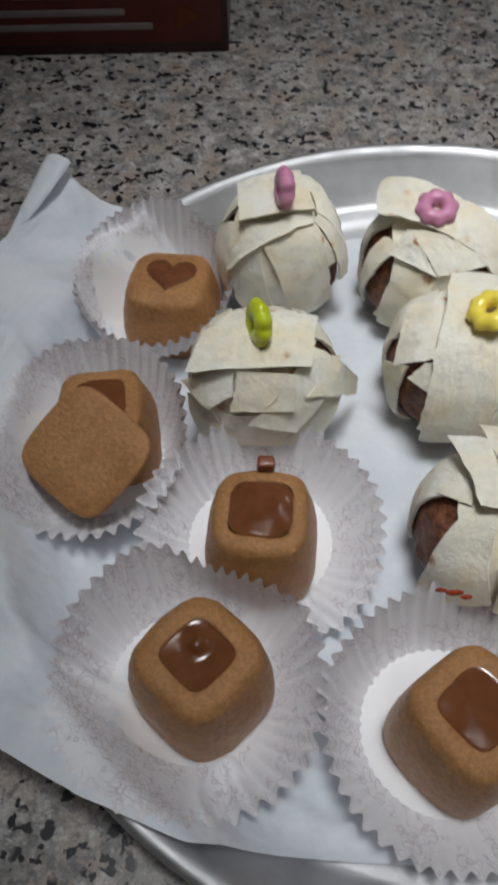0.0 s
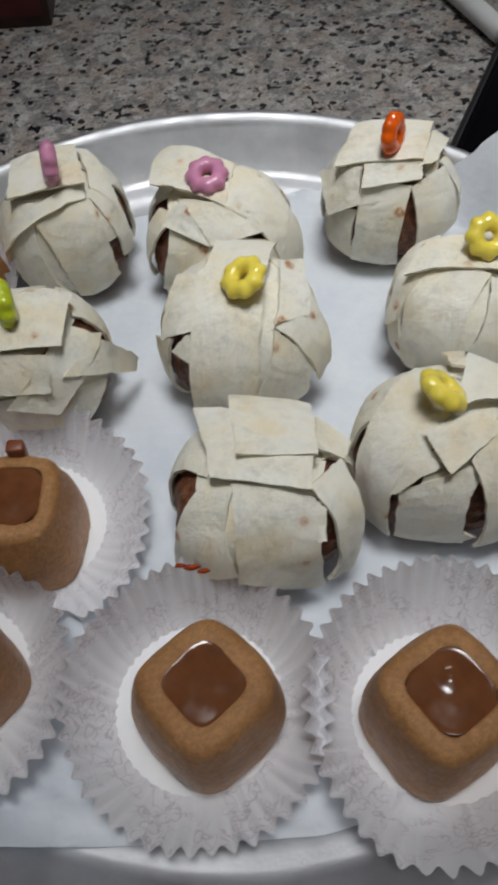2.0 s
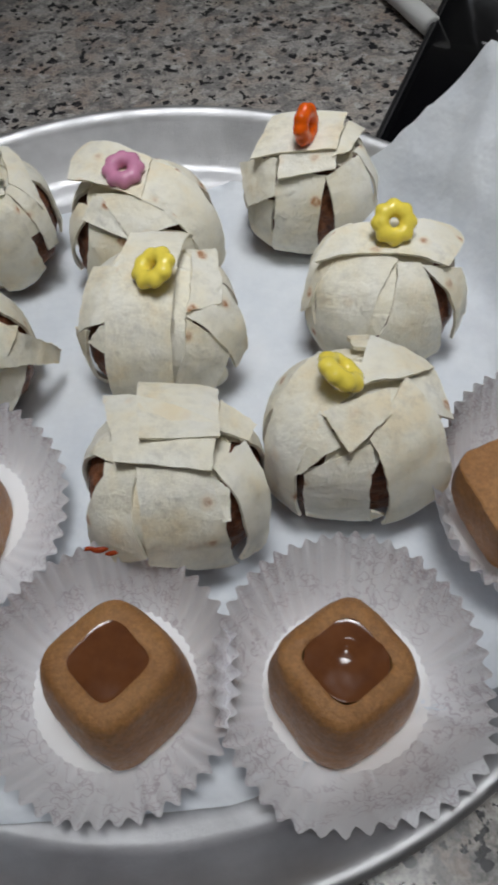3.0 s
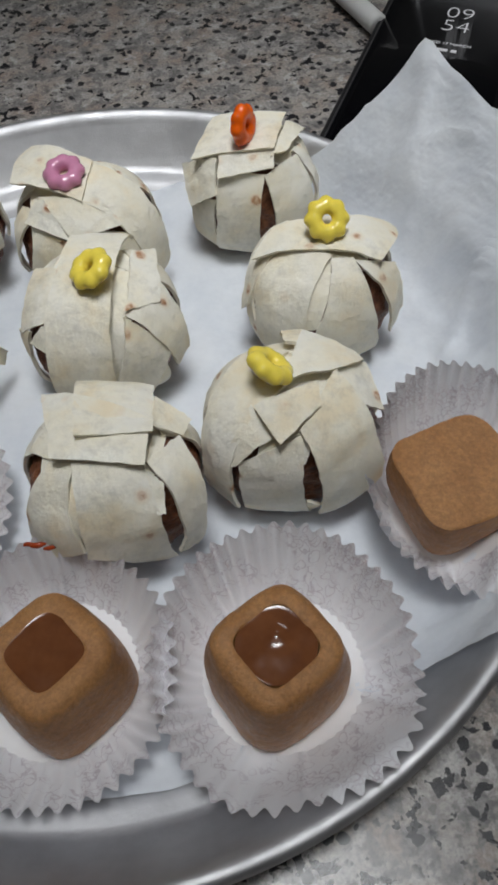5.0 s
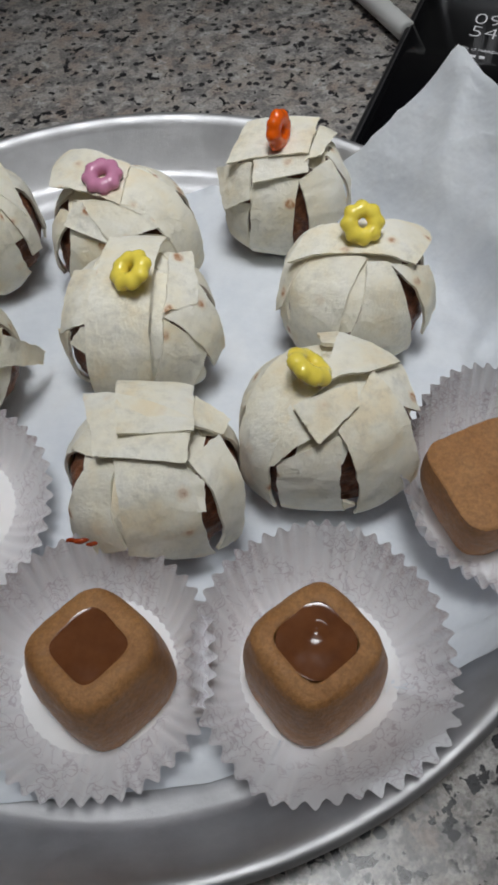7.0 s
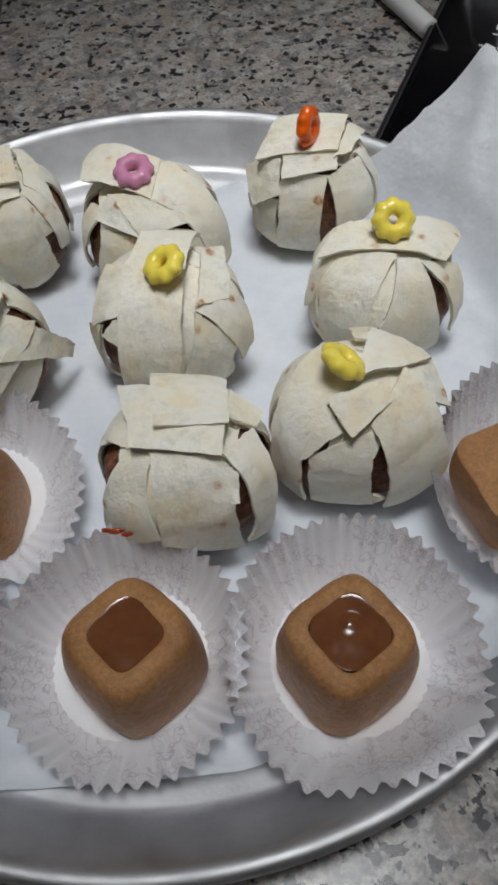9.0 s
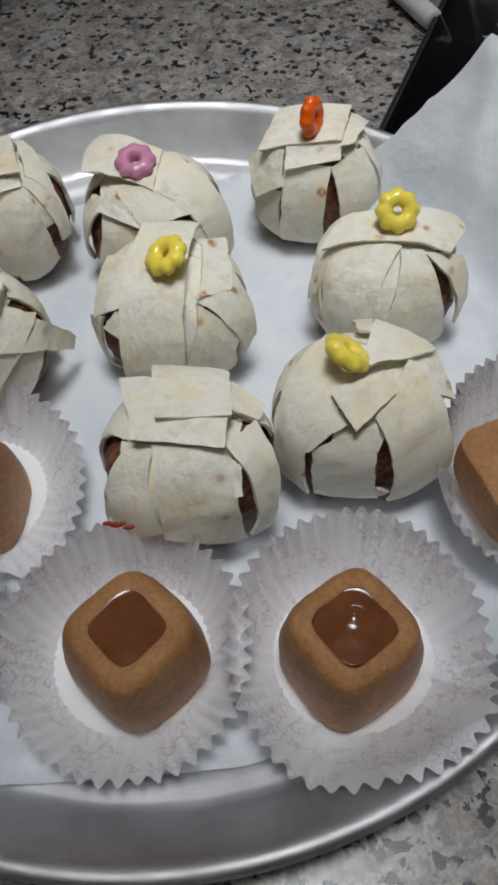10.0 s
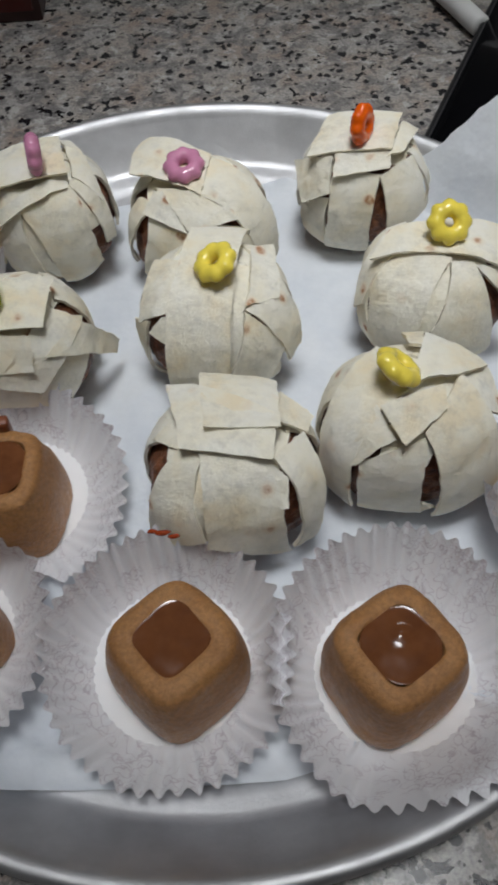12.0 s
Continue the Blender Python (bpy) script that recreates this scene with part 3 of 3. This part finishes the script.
wrapped_meatball(65, 89.3, (24.3, 21.9, 25.4), [
    (90.5, -147.7, 82.1, -10.7, 14.6, 16.5, 11.2, -0.24, 0.71, 1),
    (80.5, -109.3, 90.4, -19.8, 23.7, 15.8, 18.9, -0.1, 0.17, 1),
    (55.4, -20.4, 89.4, -8.9, 16.8, 4.6, 6.6, 0.31, 0.31, 1),
    (58.7, -56.3, 88.7, -10, 13, 14.2, 18, -0.04, -0.2, 1),
    (51.3, -157.4, 38.1, -4.9, 9.3, 18.3, 12.2, 0.31, 0.03, 0.7),
    (27.9, -13.7, -166.7, -12.5, 9.6, 6.7, 3.2, -1.38, -1.5, 0.7),
    (29.3, -103.4, 88.9, -3.8, 4, 18, 17.5, -0.06, -0.25, 0.7),
    (7.3, 135.1, -21.5, -8.2, 13.9, 24, 27.9, -0.27, -0.26, 0.5),
], 6, WRAP)
wrapped_meatball(-56, 85, (23.2, 22.3, 25.7), [
    (66.4, -90.6, 94.3, -18.9, 21.9, 26, 25.2, -0.08, -0.01, 1),
    (61.8, -154, 89.2, -9.9, 21.9, 18.5, 13.7, -0.69, -0.59, 1),
    (86.5, -118.8, 76.4, -14.5, 18.5, 12.3, 15.9, -0.93, 0.3, 1),
    (51.5, -41.5, 100, -7.4, 7.4, 3.8, 6.2, 0.7, -0.14, 1),
    (69.7, -70.5, 79.9, -17.7, 20.7, 18.6, 16.9, 0.08, -0.6, 1),
    (28.6, 7.7, 164.2, -12, 11.9, 2.2, 9.6, 1.5, 0.75, 1),
    (46.2, -32.3, 94.6, -7.3, 17.3, 8.5, 4.3, -0.27, 0.09, 1),
    (38.8, -109.5, -40.7, -16.5, 16.5, 3.9, 4, 0.43, 0.65, 1),
    (8.2, 157.4, -30.1, -7.5, 13.2, 21, 23.7, -0.01, 0.05, 0.55),
], 7, WRAP)
wrapped_meatball(-63, 19, (25, 21, 26.5), [
    (42.4, -91.7, 94.7, -13.6, 17.6, 48, 33.6, -0.16, -0.13, 1),
    (78, -139.7, 61.2, -5.4, 10.4, 11.4, 13.6, 0.15, -0.05, 1),
    (71, -93.2, 91.6, -4.3, 12.2, 22.3, 25.3, -0.18, 0.02, 1),
    (74.3, -45.3, 129.8, -6.1, 11.1, 12.8, 11.1, -0.2, -0.28, 1),
    (50.5, -135.5, 26.4, -3.7, 5.8, 19.1, 10.1, 0.41, 0.09, 0.6),
    (62, -22.9, 50.3, -8.2, 22.9, 10.9, 4.4, 0.88, 0.39, 0.6),
    (53.1, -59.4, 145.4, -13.2, 13.1, 10.7, 13.7, -0.88, -0.5, 0.9),
    (45, -88.1, 97.6, -5.8, 5.7, 15.7, 17.8, -0, -0.1, 0.7),
    (8.7, -115.9, 78.9, -4.8, 11.8, 30.2, 34.4, -0.43, -0.26, 0.5),
], 8, WRAP)


# ---- flower ring candies ----
def flower_candy(x, y, z, rx, ry, rz, m, colour, size=1.06):
    bm = bmesh.new()
    nu, nv = 64, 16
    rows = []
    for i in range(nu):
        a = 2 * math.pi * i / nu
        bulge = (0.5 + 0.5 * math.cos(8 * a)) ** 0.7
        row = []
        for j in range(nv):
            q = 2 * math.pi * j / nv
            w = max(0.0, math.cos(q))
            r = 3.85 + (2.4 + 0.95 * bulge * w) * math.cos(q)
            h = (2.5 + 0.25 * bulge * (0.4 + 0.6 * w)) * math.sin(q)
            row.append((r * math.cos(a) * size, r * math.sin(a) * size, h * size))
        rows.append(row)
    rows.append(rows[0])
    sheet(bm, rows, True)
    bmesh.ops.remove_doubles(bm, verts=bm.verts, dist=0.001)
    ob = part("flower_candy", bm, m)
    ob.matrix_world = pose(x * MM, y * MM, z * MM, rx, ry, rz)
    tagged(ob, f"glossy {colour} sugar candy ring shaped like a flower", "candy", "flower candies on the wraps")


flower_candy(62, 83.7, 54.7, 80, 8, 58, ORANGE, "orange")
flower_candy(-2.8, 71.5, 51.6, 14, -4, 0, PINK, "pink")
flower_candy(83.2, 31.6, 52.9, 42, 3, 0, YELLOW, "yellow")
flower_candy(6.5, 19.3, 54.2, 6, -25, 0, YELLOW, "yellow")
flower_candy(56.3, -29.1, 56.0, -14, 36, 0, YELLOW, "yellow")
flower_candy(-55.3, 77.4, 56.0, 84, 0, -79, PINK, "pink")
flower_candy(-64, 14.5, 54.6, 82, 0, -72, GREEN, "lime green")


# ---- leaning slab of fudge, upturned sweet, heart filling, stub ----
def fudge_slab():
    t = thing("fudge_slab", -115.5, -20, 25.0, 0, "flat square piece of brown fudge leaning on a sweet", "sweet")
    bm = bmesh.new()
    n = 72
    prof = [(14.6, -9.5), (15.6, -8), (17.2, -1.4), (17.0, -0.4), (16.2, 0.0), (8, 0.2), (0.2, 0.2)]
    vs = sheet(bm, [[tuple(Vector(p) + Vector((0, 0, 0.5)) * noise.noise(Vector(p) * 0.1)) for p in squircle(h, z, n, 4.2)] for h, z in prof], True)
    bm.faces.new(vs[0][::-1])
    bm.faces.new(vs[-1])
    part("body", bm, FUDGE, t)
    t.matrix_world = pose(-118 * MM, -14.5 * MM, 28.5 * MM, 32, -6, 0) @ pose(0, 0, 0, 0, 0, 46)


fudge_slab()
up = fudge_sweet(107, -58, 35.0, 0, "upturned brown fudge sweet showing its flat base in a cup", pool=0, base=17.1, top=14.9, height=24.6, seed=8, power=4.4)
up.matrix_world = pose(109.0 * MM, -53.5 * MM, 28.4 * MM, 181, 1.5, 17)


def heart_filling():
    bm = bmesh.new()
    rows = []
    for k in range(8):
        f = 1 - k / 7.3
        row = []
        for i in range(60):
            a = 2 * math.pi * i / 60
            hx = 16 * math.sin(a) ** 3
            hy = 13 * math.cos(a) - 5 * math.cos(2 * a) - 2 * math.cos(3 * a) - math.cos(4 * a)
            row.append((hx * 0.58 * f, hy * 0.58 * f, (0.05 if k == 0 else 0.3) + 0.25 * noise.noise(Vector((hx * f, hy * f, 0)) * 0.25)))
        rows.append(row)
    vs = sheet(bm, rows, True)
    bm.faces.new(vs[-1])
    ob = part("filling", bm, HEART, bpy.data.objects["fudge_sweet.004"], "heart-shaped caramel filling")
    ob.location = (0.5 * MM, 1.0 * MM, 25.3 * MM)


heart_filling()


def toffee_stub():
    bm = bmesh.new()
    box(bm, -2.6, 2.6, -2.0, 2.0, 0, 9, 0.9)
    for v in bm.verts:
        v.co += Vector((0.5, 0.4, 0.5)) * noise.noise(v.co * 0.5)
    ob = part("toffee_stub", bm, BISCUIT)
    ob.matrix_world = pose(-62.5 * MM, -22.6 * MM, 27.5 * MM, 6, 4, 0)
    tagged(ob, "small dark toffee stub leaning against a fudge sweet", "toffee")


toffee_stub()

# ---- behind the tray ----
def carton():
    t = thing("carton", -160, 300, 0, 0.4, "dark red printed cardboard box standing on the granite", "box")
    part("body", box(bmesh.new(), -78, 78, -28, 28, 0.2, 190, 0.8), DARKCARD, t)
    part("front_print", box(bmesh.new(), -77, 74, -28.5, -28.05, 6, 189, 0.1), REDCARD, t, "red printed front panel")
    for k, (x0, x1, z0, z1) in enumerate([(-46, 24, 21, 24.5), (-52, 38, 13.5, 17), (-34, 12, 30, 36)]):
        part("printed_bar", box(bmesh.new(), x0, x1, -28.95, -28.55, z0, z1, 0.1), INKGREY, t)
    bm = bmesh.new()
    a = [bm.verts.new(p) for p in ((50, -28.8, 13), (64, -28.8, 20), (52, -28.8, 26))]
    bm.faces.new(a)
    bmesh.ops.solidify(bm, geom=bm.faces, thickness=0.3)
    part("printed_shape", bm, INKORANGE, t, smooth=False)


carton()


def phone():
    t = thing("smartphone", 163.5, 177, 0, -27, "black smartphone with a dim clock on its dark screen", "phone")
    bm = bmesh.new()
    n = 96

    def outline(hx, hy, z, r=10):
        pts = []
        for cx, cy, a0 in ((hx - r, hy - r, 0), (-hx + r, hy - r, 90), (-hx + r, -hy + r, 180), (hx - r, -hy + r, 270)):
            for k in range(9):
                a = radians(a0 + 90 * k / 8)
                pts.append((cx + r * math.cos(a), cy + r * math.sin(a), z))
        return pts

    vs = sheet(bm, [outline(36.5, 78, 0.3), outline(38, 79.5, 2), outline(38.4, 80, 5), outline(38, 79.5, 8.2), outline(37.2, 78.7, 8.9), outline(36.4, 78, 8.6)], True)
    bm.faces.new(vs[0][::-1])
    bm.faces.new(vs[-1])
    part("case", bm, BLACKCASE, t)
    bm = bmesh.new()
    vs = sheet(bm, [outline(35.9, 77.4, 8.6), outline(35.9, 77.4, 9.2), outline(35.2, 76.7, 9.3), outline(35.2, 76.7, 8.6)], True)
    part("bezel", bm, STEEL, t, "thin grey metal bezel")
    bm = bmesh.new()
    vs = sheet(bm, [outline(35.1, 76.6, 8.7), outline(35.1, 76.6, 9.1)], True)
    bm.faces.new(vs[1])
    part("screen", bm, BLACKGLASS, t, "glossy black glass screen")
    for text, y, size in (("09", 48.5, 15.0), ("54", 36.0, 15.0), ("WED 17 MARCH", 23.2, 3.0)):
        cu = bpy.data.curves.new("clock_text", "FONT")
        cu.body, cu.size, cu.align_x, cu.extrude = text, size * MM, "CENTER", 0.00005
        if size > 10:
            cu.offset = -0.00035
        ob = new("clock_text", cu)
        cu.materials.append(CLOCK)
        ob.parent = t
        ob.location = (1.0 * MM, y * MM, 9.35 * MM)
    for x0, x1 in ((-6.5, 1.5), (3.2, 6)):
        part("status_bar", box(bmesh.new(), x0, x1, 17.2, 19.4, 9.25, 9.4), CLOCK, t)


phone()


def white_tube():
    bm = bmesh.new()
    rows = []
    for z, r in ((0, 3.6), (0.6, 4.8), (2, 5.4), (40, 5.4), (90, 5.6), (150, 5.8), (160, 5.2)):
        rows.append(ring(r, z, 32))
    vs = sheet(bm, rows, True)
    bm.faces.new(vs[0][::-1])
    bm.faces.new(vs[-1])
    ob = part("white_handle", bm, WHITEPL)
    a, b = Vector((147, 226, 6.2)) * MM, Vector((129, 280, 6.2)) * MM
    ob.matrix_world = Matrix.Translation(a) @ (b - a).to_track_quat("Z", "Y").to_matrix().to_4x4()
    tagged(ob, "white plastic handle lying on the granite beside a phone", "handle")


white_tube()


def sauce_drop(x, y, z, r, seed):
    bm = bmesh.new()
    blob(bm, 0, 0, 0, r * 1.3, r * 0.5, r * 0.6, seed, 14, 0.4)
    ob = part("sauce_drop", bm, SAUCE)
    ob.location = (x * MM, y * MM, z * MM)
    tagged(ob, "red sauce drop oozing at the edge of a tortilla strip", "sauce", "sauce drops on a wrap")


for k, (x, y, z, r) in enumerate([(-12.5, -64.5, 34.5, 1.6), (-9.5, -65.5, 34.0, 1.3), (-15.5, -63, 33.0, 1.2)]):
    sauce_drop(x, y, z, r, k)
